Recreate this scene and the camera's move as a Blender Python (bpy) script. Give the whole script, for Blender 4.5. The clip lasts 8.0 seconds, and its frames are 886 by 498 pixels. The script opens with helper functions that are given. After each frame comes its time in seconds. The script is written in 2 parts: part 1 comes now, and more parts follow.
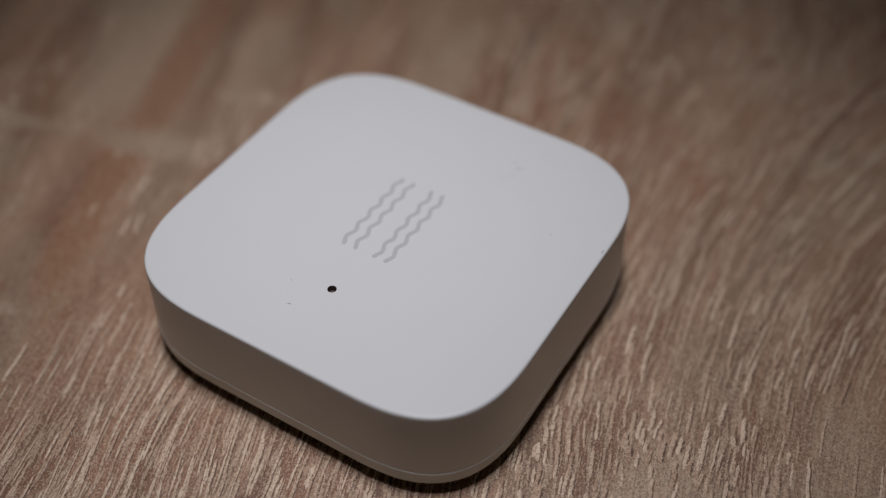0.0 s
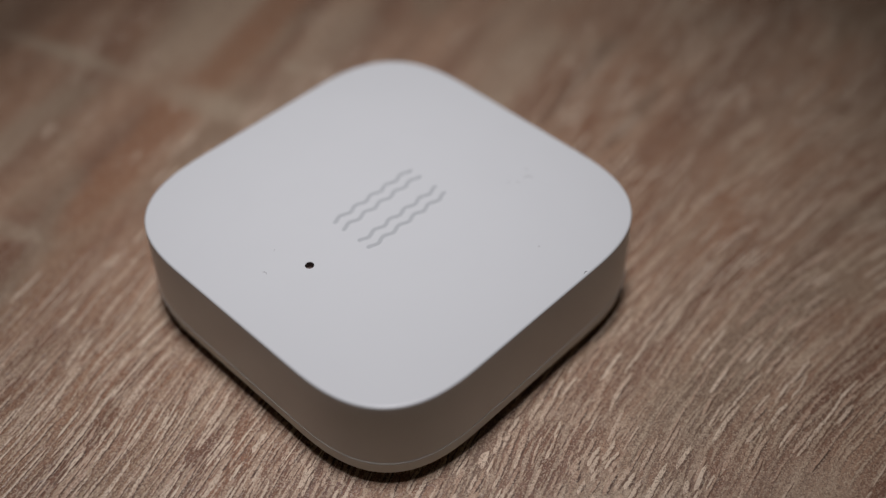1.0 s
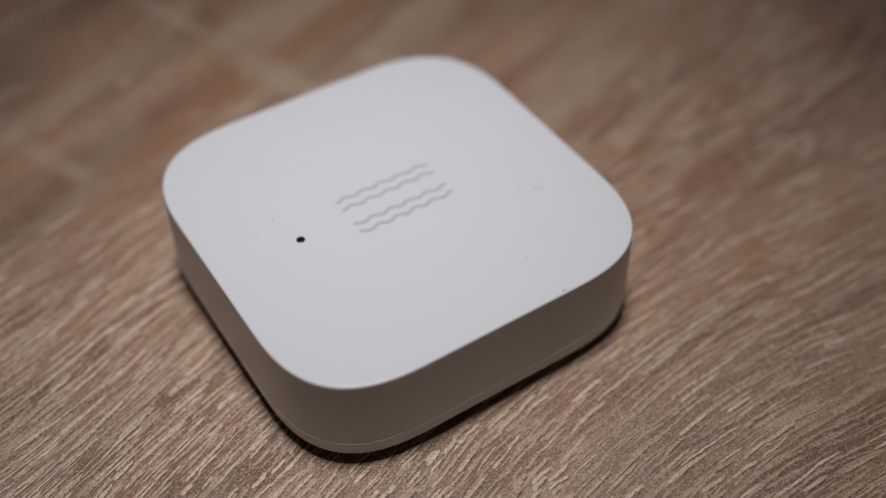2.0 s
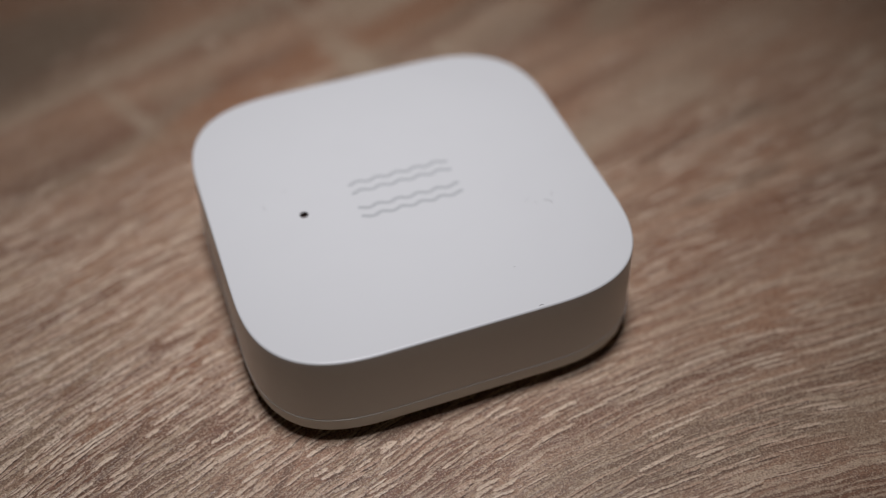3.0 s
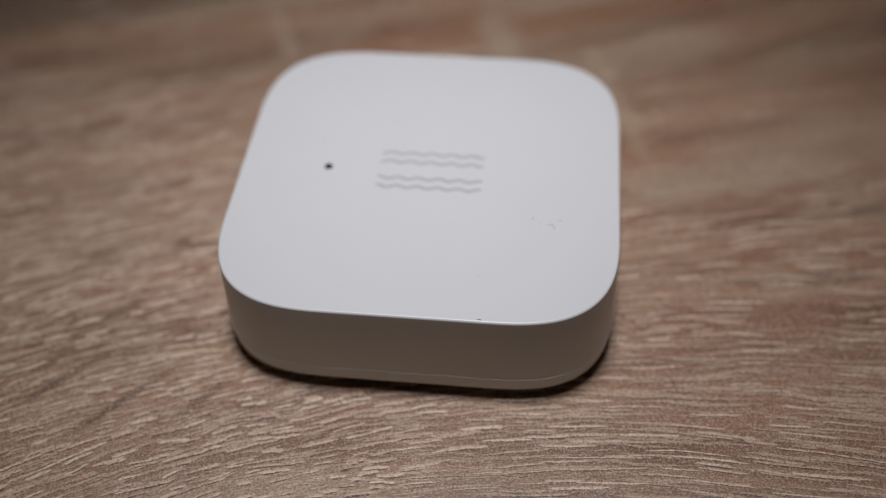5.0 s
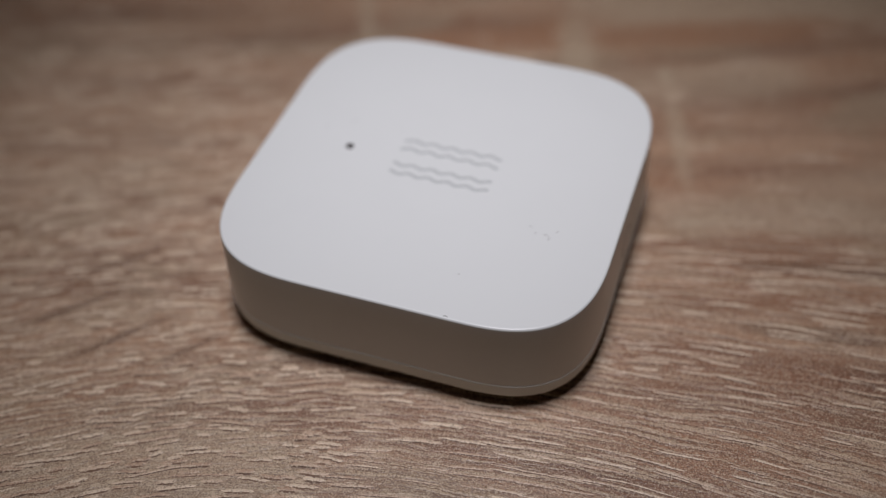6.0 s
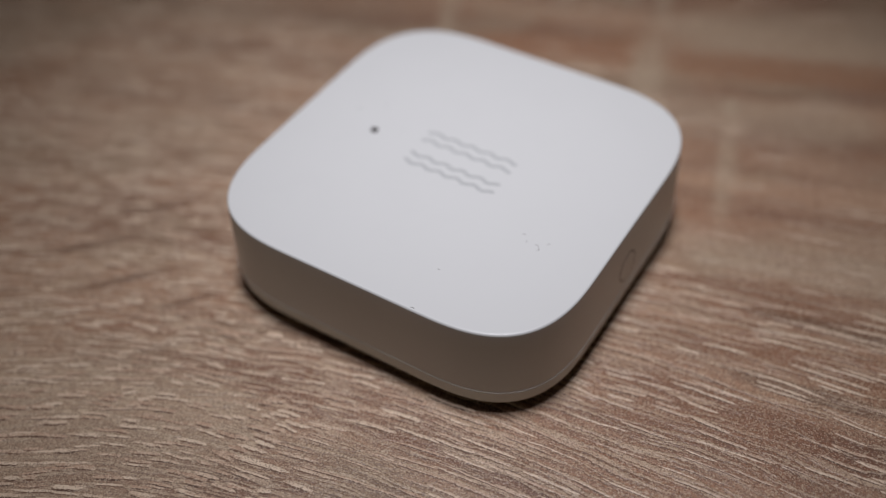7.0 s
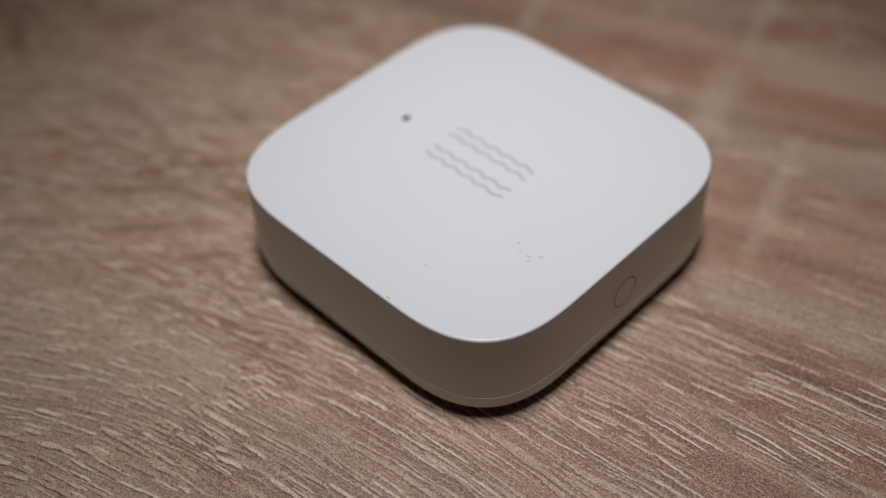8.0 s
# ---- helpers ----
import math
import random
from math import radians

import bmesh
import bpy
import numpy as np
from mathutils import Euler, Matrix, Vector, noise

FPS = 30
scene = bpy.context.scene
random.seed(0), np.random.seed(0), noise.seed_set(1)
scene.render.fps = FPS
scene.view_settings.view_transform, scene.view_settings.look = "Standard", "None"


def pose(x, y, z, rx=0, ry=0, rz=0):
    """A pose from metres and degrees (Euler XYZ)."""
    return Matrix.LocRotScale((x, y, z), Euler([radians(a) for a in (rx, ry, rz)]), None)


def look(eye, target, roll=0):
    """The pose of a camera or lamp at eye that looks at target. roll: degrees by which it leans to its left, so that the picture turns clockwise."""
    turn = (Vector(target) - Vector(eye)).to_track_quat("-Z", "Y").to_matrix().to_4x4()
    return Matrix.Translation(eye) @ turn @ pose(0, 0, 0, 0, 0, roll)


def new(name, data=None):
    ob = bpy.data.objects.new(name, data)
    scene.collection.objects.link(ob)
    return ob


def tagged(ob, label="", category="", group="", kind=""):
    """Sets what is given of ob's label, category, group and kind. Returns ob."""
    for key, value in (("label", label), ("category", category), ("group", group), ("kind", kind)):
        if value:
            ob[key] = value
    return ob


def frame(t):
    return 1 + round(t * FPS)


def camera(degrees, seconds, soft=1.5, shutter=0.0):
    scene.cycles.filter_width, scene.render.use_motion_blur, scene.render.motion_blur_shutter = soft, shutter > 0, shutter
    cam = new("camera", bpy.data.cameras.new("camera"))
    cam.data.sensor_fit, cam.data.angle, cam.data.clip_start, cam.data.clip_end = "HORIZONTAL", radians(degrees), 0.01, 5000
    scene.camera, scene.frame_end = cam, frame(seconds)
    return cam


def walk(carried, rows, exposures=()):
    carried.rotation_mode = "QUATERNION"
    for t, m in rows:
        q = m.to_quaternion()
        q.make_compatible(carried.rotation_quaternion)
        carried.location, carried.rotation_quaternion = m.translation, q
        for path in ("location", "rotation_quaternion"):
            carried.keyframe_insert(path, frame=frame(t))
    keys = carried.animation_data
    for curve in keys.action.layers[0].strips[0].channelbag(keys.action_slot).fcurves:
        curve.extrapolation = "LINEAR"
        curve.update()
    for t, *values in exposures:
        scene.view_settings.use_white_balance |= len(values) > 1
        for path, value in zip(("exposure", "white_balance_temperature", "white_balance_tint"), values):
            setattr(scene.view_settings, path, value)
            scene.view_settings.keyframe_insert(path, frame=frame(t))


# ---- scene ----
cam = camera(43.33, 8.0, soft=1.1)
cam.data.dof.use_dof = True
cam.data.dof.focus_distance = 0.1208
cam.data.dof.aperture_fstop = 8.2
# seconds, eye in metres, turn in degrees
PATH = [
    (0.0, -0.07491, -0.05258, 0.10339, 43.89, 0.01, -58.55),
    (0.5, -0.06861, -0.06095, 0.10357, 43.59, 0.06, -52.26),
    (1.0, -0.06201, -0.06911, 0.10366, 43.58, 0.17, -45.96),
    (1.5, -0.05492, -0.07692, 0.10364, 43.80, 0.15, -39.41),
    (2.0, -0.04656, -0.08369, 0.10354, 43.96, 0.36, -32.98),
    (2.5, -0.03749, -0.08934, 0.10360, 44.03, 0.58, -26.51),
    (3.0, -0.02781, -0.09376, 0.10383, 43.98, 0.79, -20.02),
    (3.5, -0.01757, -0.09640, 0.10417, 43.68, 0.91, -13.51),
    (4.0, -0.00677, -0.09894, 0.10433, 43.74, 1.07, -6.81),
    (4.5, 0.00309, -0.09931, 0.10496, 43.43, 0.84, -0.47),
    (5.0, 0.01403, -0.09885, 0.10505, 43.35, 1.13, 6.05),
    (5.5, 0.02485, -0.09732, 0.10490, 43.40, 1.42, 12.54),
    (6.0, 0.03538, -0.09478, 0.10450, 43.58, 1.71, 18.98),
    (6.5, 0.04493, -0.09134, 0.10398, 43.79, 1.56, 25.31),
    (7.0, 0.05451, -0.08666, 0.10324, 44.16, 1.72, 31.72),
    (7.5, 0.06269, -0.08097, 0.10311, 44.20, 1.70, 37.91),
    (8.0, 0.06992, -0.07374, 0.10363, 43.83, 1.80, 44.27),
]
walk(cam, [(t, pose(x, y, z, rx, ry, rz)) for t, x, y, z, rx, ry, rz in PATH],
     exposures=[(0.0, -0.10), (1.5, 0.06), (3.5, 0.12), (6.5, 0.17), (8.0, 0.27)])

# ---- light: one soft lamp overhead in a dim added enclosure ----
world = bpy.data.worlds.new("enclosure_air")
scene.world = world
world.use_nodes = True
world.node_tree.nodes["Background"].inputs["Color"].default_value = (0.02, 0.02, 0.022, 1)
lamp_data = bpy.data.lights.new("overhead_lamp", "AREA")
lamp_data.shape = "DISK"
lamp_data.size = 0.080
lamp_data.energy = 0.0457
lamp_data.spread = radians(32.5)
lamp_data.color = (1.008, 0.972, 1.050)
lamp = new("overhead_lamp", lamp_data)
lamp.matrix_world = look((-0.001, 0.006, 0.420), (-0.001, 0.006, 0.0))


# ---- materials ----
# stains across the grain: pale, red or dark (0, 1, 2), place, half length and half width in millimetres, turn, strength
ACROSS = [
    (0, -1.5, 70, 17, 2.6, -72, 0.75),
    (0, 6.0, 45, 13, 4.2, -72, 0.70),
    (0, 24.5, 30, 18, 2.2, -72, 0.55),
    (0, 20.5, 42.5, 3.0, 2.0, -60, 0.60),
    (0, -29.5, 46, 10, 2.6, -66, 0.50),
    (0, -27.0, 40.5, 3.2, 2.4, -60, 0.50),
    (2, -41.0, -25.4, 8.5, 0.8, 43, 0.75),
    (2, -33.0, -27.5, 10.0, 0.8, 47, 0.75),
    (2, -23.4, -26.2, 7.0, 0.7, 48, 0.70),
    (2, -39.3, -16.4, 8.0, 0.7, 44, 0.70),
]
# pale, red and dark tone along the grain: place, half length and half width in millimetres, strength
PALE_ALONG = [
    (-28, 55, 34, 3.5, 0.55),
    (32, 68, 34, 11, 0.65),
    (24, 41, 20, 7.0, 0.5),
    (57, 27, 26, 5.0, 0.35),
    (40, 17, 19, 4.0, 0.5),
    (-28, -50, 30, 14, 0.6),
    (-6, -57, 24, 9.0, 0.4),
    ]
RED_ALONG = [
    (-8, 44, 20, 4.5, 0.9),
    (24, 54.5, 24, 4.5, 0.8),
    (-34, 30, 22, 3.5, 0.45),
    (48, 3, 18, 3.0, 0.4),
    (-34, 4, 13, 3.5, 0.3),
    (-30, -8, 16, 7.0, 0.25),
    (38, -10, 18, 6.0, 0.3),
]
# wide rows darken whole stretches of the board, narrow rows draw dark streaks
DARK_ALONG = [
    (-64, 54, 50, 15, 0.8),
    (-58, 30, 32, 11, 0.3),
    (2, 86, 34, 9.0, 0.4),
    (30, -34, 30, 12, 0.08),
    (48, 9.5, 14, 1.3, 0.65),
    (47, -1.5, 10, 1.1, 0.5),
]
# the grain's bow: for each power of x its row of powers of y, both in units of GRAIN
GRAIN = 0.05
BOW = [
    (1, (-0.2965, -0.0973, 0.0069, 0.0361, -0.0102)),
    (2, (0.0872, -0.1448, 0.0545, -0.0069)),
    (3, (0.0242, 0.0038, -0.0186)),
    (4, (-0.0128, 0.0247)),
    (5, (-0.0024,)),
]
REACH_X, REACH_Y = (-1.6, 1.8), (-1.25, 1.7)    # past these the bow stays level


def grain_place(x, y):
    """Along and across the grain, at a place on the board."""
    a, b = min(max(x / GRAIN, REACH_X[0]), REACH_X[1]), min(max(y / GRAIN, REACH_Y[0]), REACH_Y[1])
    return x + 0.18 * y, y + GRAIN * sum(a ** i * sum(c * b ** j for j, c in enumerate(row)) for i, row in BOW)


def grain_way(x, y):
    """The direction of the grain at a place on the board."""
    a, b = min(max(x / GRAIN, REACH_X[0]), REACH_X[1]), min(max(y / GRAIN, REACH_Y[0]), REACH_Y[1])
    da = sum(i * a ** (i - 1) * sum(c * b ** j for j, c in enumerate(row)) for i, row in BOW)
    db = 1 + sum(a ** i * sum(j * c * b ** (j - 1) for j, c in enumerate(row) if j) for i, row in BOW)
    return Vector((db, -da, 0)).normalized()


class Nodes:
    """A few short words for building a node material."""

    def __init__(self, name):
        self.mat = bpy.data.materials.new(name)
        self.mat.use_nodes = True
        self.tree = self.mat.node_tree
        self.bsdf = self.tree.nodes["Principled BSDF"]

    def put(self, socket, value):
        if isinstance(value, bpy.types.NodeSocket):
            self.tree.links.new(value, socket)
        else:
            socket.default_value = value

    def math(self, op, a, b=0.0, c=0.0, clamp=False):
        n = self.tree.nodes.new("ShaderNodeMath")
        n.operation, n.use_clamp = op, clamp
        for i, v in enumerate((a, b, c)):
            self.put(n.inputs[i], v)
        return n.outputs[0]

    def ramp(self, v, lo, hi, a=0.0, b=1.0):
        n = self.tree.nodes.new("ShaderNodeMapRange")
        n.interpolation_type = "SMOOTHSTEP"
        for i, x in enumerate((v, lo, hi, a, b)):
            self.put(n.inputs[i], x)
        return n.outputs[0]

    def place(self):
        n = self.tree.nodes.new("ShaderNodeTexCoord")
        return n.outputs["Object"]

    def split(self, v):
        n = self.tree.nodes.new("ShaderNodeSeparateXYZ")
        self.put(n.inputs[0], v)
        return n.outputs[0], n.outputs[1], n.outputs[2]

    def join(self, x, y, z=0.0):
        n = self.tree.nodes.new("ShaderNodeCombineXYZ")
        for i, v in enumerate((x, y, z)):
            self.put(n.inputs[i], v)
        return n.outputs[0]

    def noise(self, v, scale, detail=2.0, rough=0.5, warp=0.0):
        n = self.tree.nodes.new("ShaderNodeTexNoise")
        self.put(n.inputs["Vector"], v)
        for key, x in (("Scale", scale), ("Detail", detail), ("Roughness", rough), ("Distortion", warp)):
            n.inputs[key].default_value = x
        return n.outputs[0]

    def grains(self, v, scale):
        """A random value for each small cell."""
        n = self.tree.nodes.new("ShaderNodeTexVoronoi")
        n.inputs["Scale"].default_value = scale
        self.put(n.inputs["Vector"], v)
        return self.split(n.outputs["Color"])[0]

    def mix(self, f, a, b, how="MIX"):
        n = self.tree.nodes.new("ShaderNodeMix")
        n.data_type, n.blend_type = "RGBA", how
        n.clamp_factor = True
        self.put(n.inputs[0], f)
        for i, v in ((6, a), (7, b)):
            self.put(n.inputs[i], (*v, 1) if isinstance(v, tuple) else v)
        return n.outputs[2]

    def bump(self, height, distance, strength=1.0, under=None):
        n = self.tree.nodes.new("ShaderNodeBump")
        n.inputs["Strength"].default_value = strength
        n.inputs["Distance"].default_value = distance
        self.put(n.inputs["Height"], height)
        if under is not None:
            self.put(n.inputs["Normal"], under)
        return n.outputs[0]

    def finish(self, color, rough, normal=None, **more):
        self.put(self.bsdf.inputs["Base Color"], (*color, 1) if isinstance(color, tuple) else color)
        self.put(self.bsdf.inputs["Roughness"], rough)
        if normal is not None:
            self.put(self.bsdf.inputs["Normal"], normal)
        for key, v in more.items():
            self.put(self.bsdf.inputs[key.replace("_", " ")], v)
        return self.mat


def plastic(name, color, rough, grain=0.00001):
    """Moulded plastic: very fine spark-eroded texture, faint smudges."""
    n = Nodes(name)
    p = n.place()
    fine = n.noise(p, 9000.0, 2.0)
    smudge = n.noise(p, 140.0, 3.0, 0.6)
    tint = n.mix(n.ramp(smudge, 0.35, 0.75), color, tuple(c * 0.985 for c in color))
    return n.finish(tint, n.math("MULTIPLY_ADD", smudge, 0.15, rough - 0.07), n.bump(fine, grain, 0.5))


def oak_decor():
    """Embossed oak decor: pale raised fibres with dark edges, shade painted in, that follow a bowed grain over broad
    tan and red-brown bands.
    """
    n = Nodes("oak_decor")
    x, y, z = n.split(n.place())
    p = n.join(x, y)
    # across the grain: y and the bow, held level far from the middle
    a = n.math("MINIMUM", n.math("MAXIMUM", n.math("DIVIDE", x, GRAIN), REACH_X[0]), REACH_X[1])
    b = n.math("MINIMUM", n.math("MAXIMUM", n.math("DIVIDE", y, GRAIN), REACH_Y[0]), REACH_Y[1])
    bow = 0.0
    for power, row in reversed(BOW):
        inner = row[-1]
        for c in reversed(row[:-1]):
            inner = n.math("MULTIPLY_ADD", inner, b, c)
        bow = n.math("MULTIPLY", n.math("ADD", bow, inner), a)
    v = n.math("MULTIPLY_ADD", bow, GRAIN, y)
    wander = n.math("MULTIPLY_ADD", n.noise(p, 80.0, 2.0), 0.0022, -0.0011)
    v = n.math("ADD", v, wander)
    u = n.math("MULTIPLY_ADD", y, 0.18, x)
    ragged = n.math("MULTIPLY_ADD", n.noise(p, 1500.0, 3.0, 0.65), 0.00050, -0.00025)

    def fibres(along, across, seed, shift, lo, hi, detail=2.0):
        w = n.math("ADD", n.math("ADD", v, ragged), shift)
        q = n.join(n.math("MULTIPLY", u, along), n.math("MULTIPLY", w, across), seed)
        return n.ramp(n.math("ADD", n.noise(q, 1.0, detail, 0.45), thin), lo, hi)

    thin = n.math("MULTIPLY_ADD", n.noise(p, 110.0, 2.0), 0.14, -0.07)
    side = n.ramp(n.math("ADD", x, n.math("MULTIPLY_ADD", n.noise(p, 60.0), 0.04, -0.02)), -0.006, 0.014)
    short = fibres(210.0, 2500.0, 1.3, 0.0, 0.50, 0.59)
    short_edge = fibres(210.0, 2500.0, 1.3, 0.00020, 0.48, 0.62)
    long = fibres(80.0, 2500.0, 7.7, 0.0, 0.52, 0.61)
    long_edge = fibres(80.0, 2500.0, 7.7, 0.00020, 0.50, 0.64)
    ridge = n.math("MULTIPLY_ADD", side, n.math("SUBTRACT", long, short), short)
    edge = n.math("MULTIPLY_ADD", side, n.math("SUBTRACT", long_edge, short_edge), short_edge)
    edge = n.math("SUBTRACT", edge, ridge, clamp=True)
    hair = fibres(50.0, 3600.0, 4.1, 0.0, 0.45, 0.62)
    band = n.noise(n.join(n.math("MULTIPLY", u, 16.0), n.math("MULTIPLY", v, 150.0), 2.0), 1.0, 3.0, 0.55)
    patch = n.noise(n.join(n.math("MULTIPLY", u, 30.0), n.math("MULTIPLY", v, 60.0), 5.0), 1.0, 3.0, 0.55)
    stipple = n.noise(p, 3800.0, 2.0, 0.6)
    grain = n.grains(p, 7000.0)

    ground = n.mix(n.ramp(band, 0.36, 0.66), (0.420, 0.250, 0.153), (0.212, 0.097, 0.054))
    ground = n.mix(n.ramp(patch, 0.50, 0.66, 0.0, 0.65), ground, (0.339, 0.168, 0.090))
    ground = n.mix(n.ramp(patch, 0.48, 0.34, 0.0, 0.55), ground, (0.319, 0.240, 0.155))

    def spot(to, color, cx, cy, length, width, turn, power):
        """A stain with soft ends, at its place on the board."""
        c, s = math.cos(radians(turn)), math.sin(radians(turn))
        dx, dy = n.math("SUBTRACT", x, cx), n.math("SUBTRACT", n.math("ADD", y, wander), cy)
        l = n.math("DIVIDE", n.math("MULTIPLY_ADD", dx, c, n.math("MULTIPLY", dy, s)), length)
        w = n.math("DIVIDE", n.math("MULTIPLY_ADD", dx, -s, n.math("MULTIPLY", dy, c)), width)
        far = n.math("SQRT", n.math("MULTIPLY_ADD", l, l, n.math("MULTIPLY", w, w)))
        return n.mix(n.ramp(far, 1.0, 0.25, 0.0, power), to, color)

    def streak(to, color, cx, cy, length, width, power):
        """A patch of tone that follows the grain through a place on the board."""
        u0, v0 = grain_place(cx, cy)
        l = n.math("DIVIDE", n.math("SUBTRACT", u, u0), length)
        w = n.math("DIVIDE", n.math("SUBTRACT", v, v0), width)
        l4 = n.math("POWER", n.math("ABSOLUTE", l), 4.0)
        far = n.math("ADD", n.math("MULTIPLY_ADD", w, w, l4), n.math("MULTIPLY_ADD", band, 1.2, -0.6))
        return n.mix(n.ramp(far, 1.0, 0.1, 0.0, power), to, color)

    DARK = (0.126, 0.062, 0.034)
    RED, PALE, DUSK = (0.310, 0.142, 0.070), (0.465, 0.360, 0.246), (0.155, 0.107, 0.068)
    west = n.ramp(x, -0.015, -0.027, 0.0, -0.020)
    calm = n.ramp(n.math("ADD", west, n.math("MULTIPLY_ADD", n.math("MAXIMUM", x, -0.02), -0.15, y)), -0.002, 0.020, 1.0, 0.30)
    full = n.mix(n.math("MULTIPLY", hair, n.math("MULTIPLY", calm, 0.30)), ground, (0.126, 0.074, 0.045))
    # brown on one flank of each ridge, its shade put into the colour
    full = n.mix(n.math("MULTIPLY", edge, n.math("MULTIPLY", calm, 0.45)), full, (0.097, 0.050, 0.028))
    full = n.mix(n.math("MULTIPLY", ridge, n.math("MULTIPLY", calm, 0.50)), full, (0.678, 0.530, 0.367))
    for color, rows in ((PALE, PALE_ALONG), (RED, RED_ALONG), (DARK, DARK_ALONG)):
        for cx, cy, length, width, power in rows:
            tone = DUSK if color == DARK and width > 5 else color
            full = streak(full, tone, cx * 0.001, cy * 0.001, length * 0.001, width * 0.001, power)
    for kind, cx, cy, length, width, turn, power in ACROSS:
        full = spot(full, (PALE, RED, DARK)[kind], cx * 0.001, cy * 0.001, length * 0.001, width * 0.001, turn, power)
    full = n.mix(n.ramp(grain, 0.55, 1.0, 0.0, 0.56), full, (0.111, 0.062, 0.038))
    full = n.mix(n.ramp(grain, 0.45, 0.0, 0.0, 0.46), full, (0.678, 0.560, 0.395))
    low = n.bump(n.math("MULTIPLY_ADD", grain, 0.5, stipple), 0.00010, 0.7)
    relief = n.bump(ridge, 0.00008, 0.5, low)
    return n.finish(full, n.ramp(stipple, 0.35, 0.65, 0.28, 0.40), relief, Specular_IOR_Level=0.65)


def fibre_decor(name, pale, deep, spread):
    """Single wood fibres: each its own shade, with the board's fine stipple."""
    n = Nodes(name)
    x, y, z = n.split(n.place())
    p = n.join(x, y)
    geo = n.tree.nodes.new("ShaderNodeNewGeometry")
    shade = n.ramp(geo.outputs["Random Per Island"], 0.0, 1.0, 0.0, spread)
    grain, soft = n.grains(p, 7000.0), n.noise(p, 900.0, 2.0)
    tint = n.mix(shade, pale, deep)
    tint = n.mix(n.ramp(soft, 0.45, 0.75, 0.0, 0.5), tint, deep)
    tint = n.mix(n.ramp(grain, 0.6, 1.0, 0.0, 0.6), tint, (0.155, 0.088, 0.055))
    tint = n.mix(n.ramp(grain, 0.4, 0.0, 0.0, 0.5), tint, (0.716, 0.600, 0.442))
    return n.finish(tint, 0.42, n.bump(grain, 0.00006, 0.5))


def painted(name, color):
    n = Nodes(name)
    p = n.place()
    big, small = n.noise(p, 9.0, 3.0), n.noise(p, 160.0, 2.0)
    tint = n.mix(n.ramp(big, 0.3, 0.7), color, tuple(c * 0.9 for c in color))
    return n.finish(tint, 0.8, n.bump(small, 0.0006, 0.4))


WHITE = plastic("white_plastic", (0.704, 0.724, 0.706), 0.34)
SHELL_SIDE = plastic("white_plastic_base", (0.687, 0.710, 0.667), 0.36)
GREY = plastic("grey_print", (0.500, 0.521, 0.512), 0.5)
BLACK = plastic("black_rubber", (0.012, 0.011, 0.010), 0.7)
SMOKED_SHADE = plastic("smoked_hole_shade", (0.13, 0.092, 0.080), 0.3)
# one dark tone for the button groove's painted shade and the scuff
GAP_SCUFF_DARK = plastic("gap_shade_scuff", (0.10, 0.085, 0.075), 0.6)
LINT = plastic("lint", (0.22, 0.20, 0.19), 0.9)
OAK = oak_decor()
FIBRE = fibre_decor("pale_fibre", (0.735, 0.590, 0.430), (0.430, 0.272, 0.176), 0.85)
PORE_SHADE = fibre_decor("pore_shade", (0.092, 0.048, 0.028), (0.195, 0.108, 0.063), 0.85)
# brown tuned for the fill it throws onto the sensor's sides
WALL = painted("fill_wall", (0.260, 0.228, 0.205))


# ---- mesh helpers ----
def mesh_of(name, bm, material, smooth=False):
    bmesh.ops.recalc_face_normals(bm, faces=bm.faces)
    me = bpy.data.meshes.new(name)
    bm.to_mesh(me)
    bm.free()
    me.materials.append(material)
    if smooth:
        me.shade_smooth()
        me.set_sharp_from_angle(angle=radians(24))
    return me


def part(name, bm, material, parent, label="", smooth=False):
    ob = new(name, mesh_of(name, bm, material, smooth))
    ob.parent = parent
    return tagged(ob, label=label)


def slab(lo, hi, bevel=0.0):
    bm = bmesh.new()
    bmesh.ops.create_cube(bm, size=1.0)
    for v in bm.verts:
        v.co = Vector([lo[i] + (v.co[i] + 0.5) * (hi[i] - lo[i]) for i in range(3)])
    if bevel:
        bmesh.ops.bevel(bm, geom=bm.edges[:], offset=bevel, segments=3, affect="EDGES", profile=0.5)
    return bm


# ---- the tabletop, and unseen walls and ceiling added for fill light ----
def structure(name, lo, hi, material, label, category, bevel=0.0):
    ob = new(name, mesh_of(name, slab(lo, hi, bevel), material))
    return tagged(ob, label, category, kind="structure")


R, TOP, LOW = 0.42, 0.46, -0.025
structure("tabletop", (-R, -R, LOW), (R, R, 0.0), OAK, "brown oak-grain tabletop with pale raised wood fibres", "tabletop")
structure("wall_north", (-R, R, LOW), (R, R + 0.02, TOP), WALL, "plain dull brown unseen wall, added for fill light", "wall")
structure("wall_south", (-R, -R - 0.02, LOW), (R, -R, TOP), WALL, "plain dull brown unseen wall, added for fill light", "wall")
structure("wall_east", (R, -R - 0.02, LOW), (R + 0.02, R + 0.02, TOP), WALL, "plain dull brown unseen wall, added for fill light", "wall")
structure("wall_west", (-R - 0.02, -R - 0.02, LOW), (-R, R + 0.02, TOP), WALL, "plain dull brown unseen wall, added for fill light", "wall")
structure("ceiling", (-R - 0.02, -R - 0.02, TOP), (R + 0.02, R + 0.02, TOP + 0.02), WALL, "plain dull brown unseen ceiling, added for fill light", "ceiling")

# ---- the sensor ----
MM = 0.001
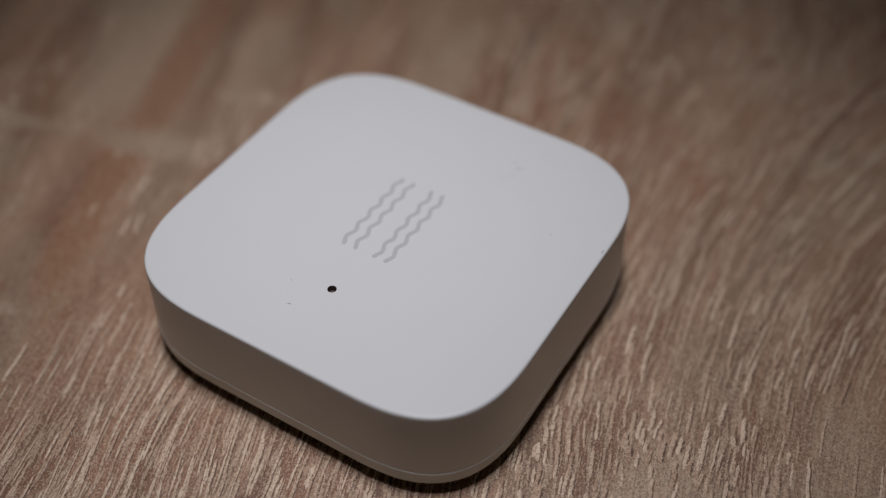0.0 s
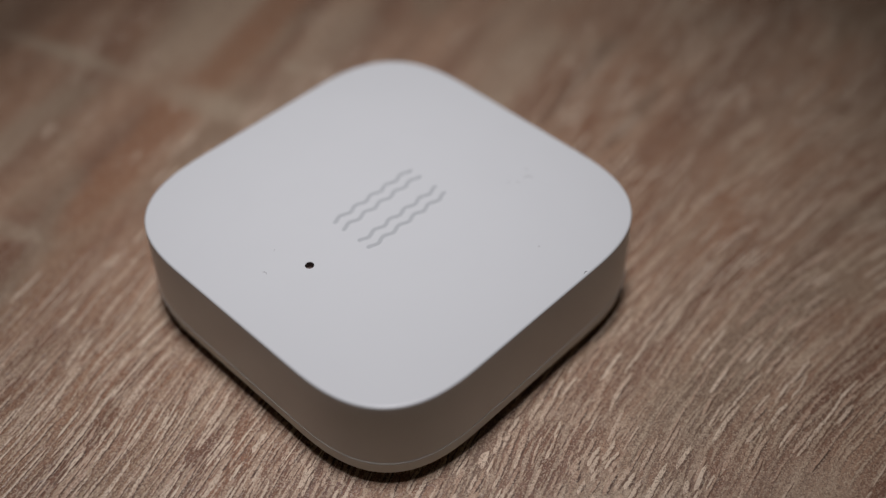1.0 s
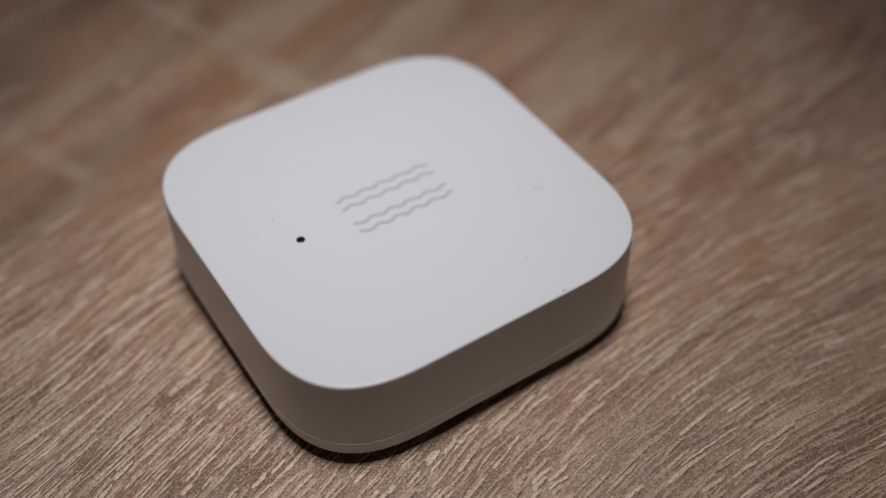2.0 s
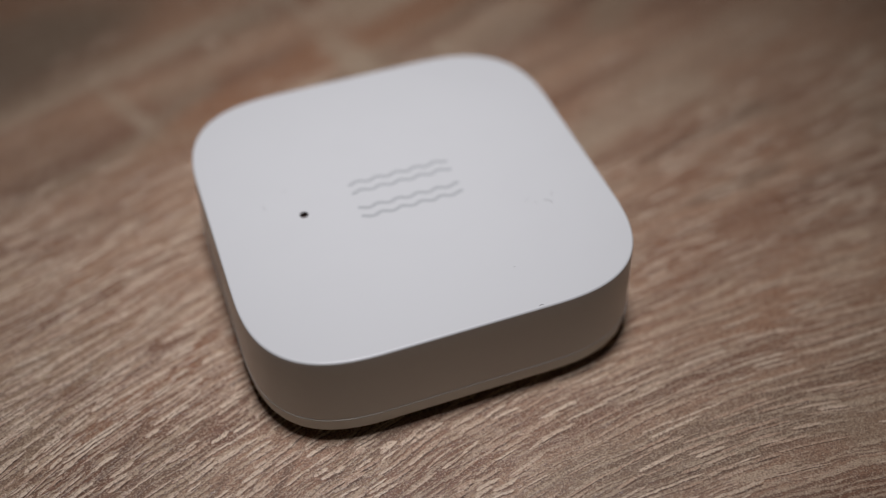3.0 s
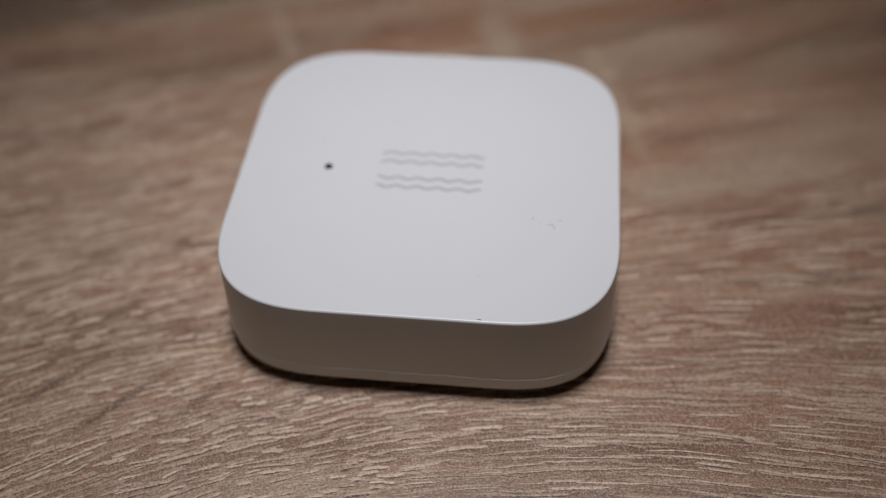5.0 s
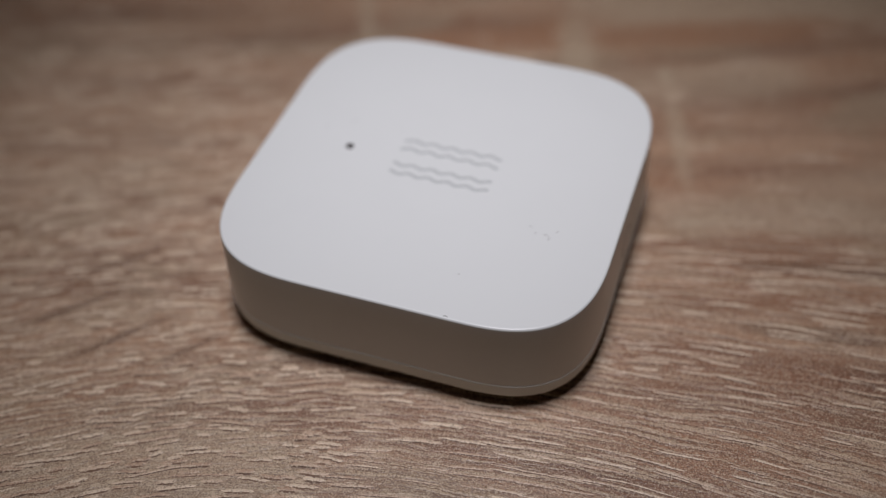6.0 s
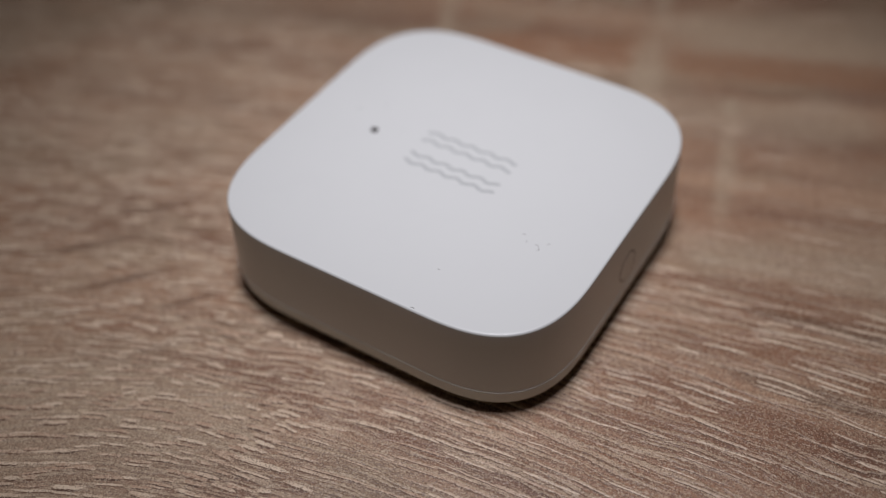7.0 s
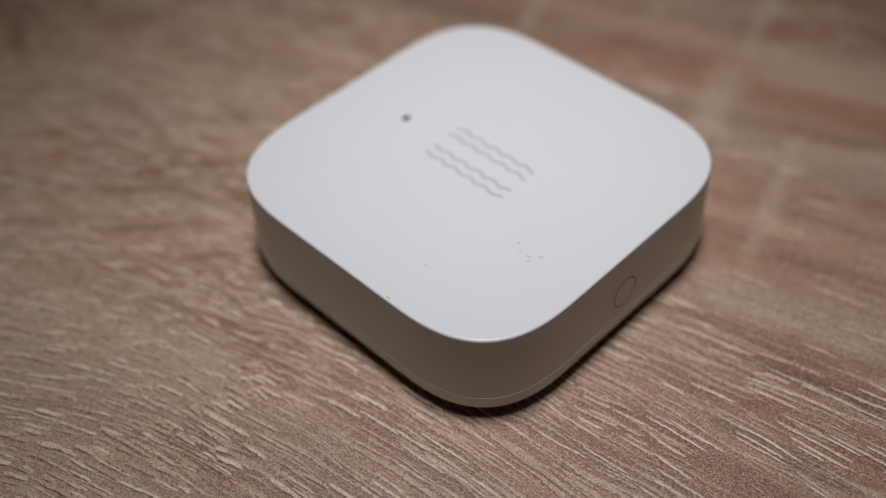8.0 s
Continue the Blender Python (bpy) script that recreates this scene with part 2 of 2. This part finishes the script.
HALF_X, HALF_Y = 23.0, 23.13      # half sides at the rim
CORNER, POWER = 14.56, 2.85       # reach and fullness of the rounded corners
RIM = 13.19                       # height of the top face


def outline(grow, z, steps=28):
    """The closed outline of the case in metres, grown by some millimetres, at the height z."""
    cx, cy, r = HALF_X - CORNER, HALF_Y - CORNER, CORNER + grow
    pts = []
    for q in range(4):
        for i in range(steps + 1):
            a = math.pi / 2 * i / steps
            c, s = math.cos(a) ** (2 / POWER) if i < steps else 0.0, math.sin(a) ** (2 / POWER)
            px, py = (cx + r * c, cy + r * s) if q % 2 == 0 else (cx + r * s, cy + r * c)
            sx, sy = ((1, 1), (-1, 1), (-1, -1), (1, -1))[q]
            pts.append((sx * px * MM, sy * py * MM, z * MM))
    return pts


def ring(bm, pts):
    return [bm.verts.new(p) for p in pts]


def bridge(bm, a, b):
    n = len(a)
    for i in range(n):
        bm.faces.new((a[i], a[(i + 1) % n], b[(i + 1) % n], b[i]))


def circle(cx, cy, z, r, n=40):
    return [((cx + r * math.cos(2 * math.pi * i / n)) * MM, (cy + r * math.sin(2 * math.pi * i / n)) * MM, z * MM) for i in range(n)]


def case_shell():
    """The white cover: flared sides, a small rolled rim, and a top pierced by the pin hole."""
    bm = bmesh.new()
    prof = [(0.05, 3.62), (0.22, 3.62), (0.22, 3.80)]
    prof += [(0.22 - 0.19 * k / 6, 3.8 + (RIM - 0.28 - 3.8) * k / 6) for k in range(1, 7)]
    prof += [(0.03 - 0.28 * (1 - math.cos(a)), RIM - 0.28 + 0.28 * math.sin(a)) for a in [math.pi / 2 * k / 6 for k in range(1, 7)]]
    rings = [ring(bm, outline(g, z)) for g, z in prof]
    for a, b in zip(rings, rings[1:]):
        bridge(bm, a, b)
    hole = ring(bm, circle(HOLE_X, HOLE_Y, RIM, HOLE_R + 0.04))
    lip = ring(bm, circle(HOLE_X, HOLE_Y, RIM - 0.05, HOLE_R))
    bridge(bm, hole, lip)
    edges = []
    for loop in (rings[-1], hole):
        for i, v in enumerate(loop):
            edges.append(bm.edges.get((v, loop[(i + 1) % len(loop)])))
    bmesh.ops.triangle_fill(bm, use_beauty=True, edges=edges, normal=(0, 0, 1))
    return bm


def stacked(prof, cap_low=True, cap_high=True):
    bm = bmesh.new()
    rings = [ring(bm, outline(g, z)) for g, z in prof]
    for a, b in zip(rings, rings[1:]):
        bridge(bm, a, b)
    if cap_low:
        bm.faces.new(rings[0])
    if cap_high:
        bm.faces.new(rings[-1])
    return bm


HOLE_X, HOLE_Y, HOLE_R = -12.3, -0.15, 0.50


def wave_line(y0, phase, x0=-5.85, x1=6.35, amp=0.19, length=2.45, width=0.50, lift=0.02):
    """One wavy printed line, a strip with round ends."""
    bm = bmesh.new()
    mid, n = [], 120
    for i in range(n + 1):
        x = x0 + (x1 - x0) * i / n
        mid.append(Vector((x, y0 + phase * amp * math.cos(2 * math.pi * (x + 6.0) / length), 0)))
    left, right = [], []
    for i, p in enumerate(mid):
        d = (mid[min(i + 1, n)] - mid[max(i - 1, 0)]).normalized()
        side = Vector((-d.y, d.x, 0)) * width / 2
        left.append(p + side)
        right.append(p - side)
    d = (mid[-1] - mid[-2]).normalized()
    end = [mid[-1] + Vector((d.x * math.cos(a) - d.y * math.sin(a), d.y * math.cos(a) + d.x * math.sin(a), 0)) * width / 2
           for a in [math.radians(v) for v in range(-75, 90, 15)]]
    d = (mid[0] - mid[1]).normalized()
    start = [mid[0] + Vector((d.x * math.cos(a) - d.y * math.sin(a), d.y * math.cos(a) + d.x * math.sin(a), 0)) * width / 2
             for a in [math.radians(v) for v in range(-75, 90, 15)]]
    loop = right + end + left[::-1] + start
    low = ring(bm, [((p.x) * MM, p.y * MM, (RIM - 0.02) * MM) for p in loop])
    high = ring(bm, [((p.x) * MM, p.y * MM, (RIM + lift) * MM) for p in loop])
    bridge(bm, low, high)
    edges = [bm.edges.get((v, high[(i + 1) % len(high)])) for i, v in enumerate(high)]
    bmesh.ops.triangle_fill(bm, use_beauty=True, edges=edges, normal=(0, 0, 1))
    return bm


def build_sensor():
    base = new("vibration_sensor")
    tagged(base, "small white square plastic sensor with rounded corners on the wood", "sensor")
    part("cover", case_shell(), WHITE, base, "white plastic cover with flat matt top", True)
    part("base_plate", stacked([(-0.45, 1.36), (-0.08, 1.42), (0.08, 1.62), (0.28, 3.2), (0.280, 3.40), (0.288, 3.48), (0.266, 3.55), (0.20, 3.58), (-0.05, 3.58)]), SHELL_SIDE, base, "off-white plastic base rim below the seam", True)
    part("foot_pad", stacked([(-1.6, 0.0), (-1.5, 0.1), (-1.5, 1.36)]), BLACK, base, "black rubber foot pad")
    for y0, phase in ((2.95, -1), (1.4, -1), (-1.5, 1), (-3.0, 1)):
        part("wave_line", wave_line(y0, phase), GREY, base, "pale grey wavy printed line")
    # the walls share the lens's dark brown, painting the shade inside the hole
    bm = bmesh.new()
    rings = [ring(bm, circle(HOLE_X, HOLE_Y, z, HOLE_R + 0.002)) for z in (RIM - 0.05, RIM - 0.4, RIM - 0.8)]
    for a, b in zip(rings, rings[1:]):
        bridge(bm, a, b)
    bm.faces.new(rings[-1])
    part("pin_hole", bm, SMOKED_SHADE, base, "pin hole for the light, brown lens and walls painted dark as shade", True)
    # the round push button on the side, flush with the leaning wall
    tilt = Matrix.Translation((BUTTON_X * MM, -0.1 * MM, 7.0 * MM)) @ pose(0, 0, 0, 0, 90 - 1.2, 0)
    bm = bmesh.new()
    prof = [(1.90, -0.3), (1.90, 0.005), (1.86, 0.03), (1.2, 0.035), (0.4, 0.035)]
    rings = [ring(bm, circle(0, 0, z, r)) for r, z in prof]
    for a, b in zip(rings, rings[1:]):
        bridge(bm, a, b)
    bm.faces.new(rings[-1])
    bm.transform(tilt)
    button = part("button", bm, WHITE, base, "round flush white push button", True)
    # flat dark ring paints the groove's shade; no groove is cut
    bm = bmesh.new()
    rings = [ring(bm, circle(0, 0, z, r)) for r, z in ((1.90, 0.0), (1.90, 0.012), (2.06, 0.012), (2.06, -0.05))]
    for a, b in zip(rings, rings[1:]):
        bridge(bm, a, b)
    bm.transform(tilt)
    part("button_gap_shade", bm, GAP_SCUFF_DARK, button, "thin dark ring painting the shaded gap round the button", True)
    bm = fibre([(7.78, -23.0, -0.12), (7.75, -22.82, -0.03), (8.0, -22.72, 0.0), (8.25, -22.82, -0.03), (8.22, -23.0, -0.12)], 0.03, RIM)
    part("scuff", bm, GAP_SCUFF_DARK, base, "small curled scuff on the rim")
    return base


BUTTON_X = 23.160


def fibre(points, radius, z):
    """A thin bent thread through the points, in millimetres, at the height z."""
    bm = bmesh.new()
    pts = [Vector(p) for p in points]
    rings = []
    for i, p in enumerate(pts):
        d = (pts[min(i + 1, len(pts) - 1)] - pts[max(i - 1, 0)]).normalized()
        side = Vector((-d.y, d.x, 0)).normalized()
        r = radius * (0.5 if i in (0, len(pts) - 1) else 1.0)
        rings.append(ring(bm, [((p + side * r * math.cos(a) + Vector((0, 0, r * math.sin(a) + radius + z))) * MM) for a in [math.pi / 3 * k for k in range(6)]]))
    for a, b in zip(rings, rings[1:]):
        bridge(bm, a, b)
    bm.faces.new(rings[0])
    bm.faces.new(rings[-1])
    return bm


def dust(x, y, length, turn, bend):
    rng = random.Random(int(x * 100) + 7)
    pts = []
    for k in range(7):
        s = (k / 6 - 0.5) * length
        px, py = s, bend * (0.25 - (k / 6 - 0.5) ** 2) * length + rng.uniform(-0.03, 0.03)
        c, n = math.cos(radians(turn)), math.sin(radians(turn))
        pts.append((x + px * c - py * n, y + px * n + py * c, 0.0))
    ob = new("dust_fibre", mesh_of("dust_fibre", fibre(pts, 0.02, RIM), LINT))
    tagged(ob, "tiny dark curled dust fibre on the white plastic top", "dust", "dust on the sensor top")


sensor = build_sensor()
for spot_x, spot_y, size, turn, bend in ((13.0, -7.1, 0.35, 20, 0.8), (13.8, -7.9, 0.30, 80, 0.4), (15.1, -8.1, 0.75, -30, 1.2), (15.5, -8.4, 0.40, 60, -0.8),
                                         (16.2, -7.1, 0.50, 55, 0.6), (7.45, -16.6, 0.25, 10, 0.5), (-13.5, 4.4, 0.35, 30, 0.5), (-16.5, 2.5, 0.50, -70, 0.9)):
    dust(spot_x, spot_y, size, turn, bend)


# ---- the grain of the tabletop: raised fibres, dark pores and their painted shade, along the bowed grain ----
def strand(rng, x, y, length, wild):
    """A line of places along the grain, centred on a place, with small sideways steps."""
    step, half = 0.00030, []
    lean = 0.9 * wild * noise.noise(Vector((x * 120, y * 160, 12.0)))
    for sign in (-1, 1):
        p, line = Vector((x, y, 0)), []
        for k in range(max(2, round(length / 2 / step))):
            d = grain_way(p.x, p.y)
            bend = lean + 0.8 * wild * noise.noise(Vector((p.x * 480, p.y * 480, 3.0))) + 0.12 * noise.noise(Vector((p.x * 70, p.y * 110, 6.0)))
            d = Vector((d.x - bend * d.y, d.y + bend * d.x, 0))
            p = p + d * step * sign
            if rng.random() < 0.22:
                p = p + Vector((-d.y, d.x, 0)) * rng.uniform(-1, 1) * wild * 0.0005
            line.append(p)
        half.append(line)
    return half[0][::-1] + [Vector((x, y, 0))] + half[1]


def lay(verts, faces, rng, line, width, high, shift):
    """Adds a ragged, tapering ridge over a line."""
    n, first, lift = len(line), len(verts), rng.uniform(0, 0.000006)
    for i, p in enumerate(line):
        d = (line[min(i + 1, n - 1)] - line[max(i - 1, 0)]).normalized()
        side = Vector((-d.y, d.x, 0))
        t = i / (n - 1)
        w = width * (0.30 + 0.70 * min(1.0, 6 * t, 6 * (1 - t))) / 2
        mid = p + side * shift
        verts.append(mid + side * w * rng.uniform(0.72, 1.26) + Vector((0, 0, -0.000004)))
        verts.append(mid + Vector((0, 0, high * rng.uniform(0.7, 1.2) + lift)))
        verts.append(mid - side * w * rng.uniform(0.72, 1.26) + Vector((0, 0, -0.000004)))
    for i in range(n - 1):
        a = first + 3 * i
        faces.append((a, a + 1, a + 4, a + 3))
        faces.append((a + 1, a + 2, a + 5, a + 4))


def in_crack(x, y):
    """Whether a place lies in one of the dark lines that cut across the fibres."""
    for kind, cx, cy, length, width, turn, power in ACROSS:
        if kind == 2:
            dx, dy, c, s = x * 1000 - cx, y * 1000 - cy, math.cos(radians(turn)), math.sin(radians(turn))
            if abs(dx * c + dy * s) < length and abs(dy * c - dx * s) < 0.9 * width:
                return True
    return False


def build_grain():
    """Short stubby fibres crowd the near and left part of the board, longer and thinner ones lie apart beyond."""
    rng = random.Random(11)
    pale_v, pale_f, dark_v, dark_f = [], [], [], []
    y = -0.074
    while y < 0.110:
        x = -0.110 + rng.uniform(0, 0.006)
        while x < 0.125:
            sparse = min(max(0.40 + (x - 0.010) / 0.050 + 1.1 * noise.noise(Vector((x * 55, y * 80, 1))), 0), 1)
            west = min(max((-x - 0.015) / 0.012, 0), 1)
            sparse = max(sparse, 0.7 * west * min(max((y + 0.010) / 0.010, 0), 1))
            length = rng.uniform(0.0016, 0.0038) * (1 - sparse) + rng.uniform(0.0028, 0.0095) * sparse
            length *= 2.3 if rng.random() < 0.10 * (1 - sparse) else 1.0
            px, py = x, y + rng.uniform(-0.00040, 0.00040)
            x += length + rng.uniform(0.0002, 0.0010) * (1 + 2.0 * sparse)
            field = noise.noise(Vector((px * 75, py * 120, 9.0)))
            behind = min(max((py - 0.15 * max(px, -0.02) - 0.020 * west) / 0.018, 0), 1)
            chance = 0.90 - 0.24 * sparse + 0.80 * field - 0.72 * behind
            if rng.random() > chance or (abs(px) < 0.019 and abs(py) < 0.019) or in_crack(px, py):
                continue
            line = strand(rng, px, py, length, 0.20 - 0.10 * sparse)
            width = (0.00025 + 0.00030 * rng.random() ** 1.5) * (1 - 0.24 * sparse)
            lay(pale_v, pale_f, rng, line, width, 0.000042, 0.0)
            # dark strip on the fibre's near flank: pore line and painted shade
            if rng.random() < 0.95 - 0.25 * sparse:
                lay(dark_v, dark_f, rng, line[1:-1], width * 0.75, 0.000006, -width * 0.75)
        y += 0.00086
    # fine straight fibres, close together, beside the sensor on the west
    y = -0.014
    while y < 0.030:
        x = -0.075 + rng.uniform(0, 0.006)
        while x < -0.020:
            length = rng.uniform(0.0030, 0.0085)
            px, py = x, y + rng.uniform(-0.00030, 0.00030)
            x += length + rng.uniform(0.0003, 0.0022)
            if rng.random() > 0.72 + 0.5 * noise.noise(Vector((px * 60, py * 160, 4.0))) or in_crack(px, py):
                continue
            line = strand(rng, px, py, length, 0.07)
            width = rng.uniform(0.00018, 0.00032)
            lay(pale_v, pale_f, rng, line, width, 0.000042, 0.0)
            # the fine fibres get the same strip of pore and shade colour
            if rng.random() < 0.7:
                lay(dark_v, dark_f, rng, line[1:-1], width * 0.8, 0.000006, -width * 0.80)
        y += 0.00078
    for name, v, f, material, label in (("raised_fibres", pale_v, pale_f, FIBRE, "pale raised oak fibres strewn along the tabletop's grain"),
                                        ("pore_shade_lines", dark_v, dark_f, PORE_SHADE, "dark brown pore lines and painted fibre shade along the tabletop's grain")):
        me = bpy.data.meshes.new(name)
        me.from_pydata([tuple(q) for q in v], [], f)
        me.materials.append(material)
        me.shade_smooth()
        tagged(new(name, me), label, "wood grain", kind="stuff")


build_grain()
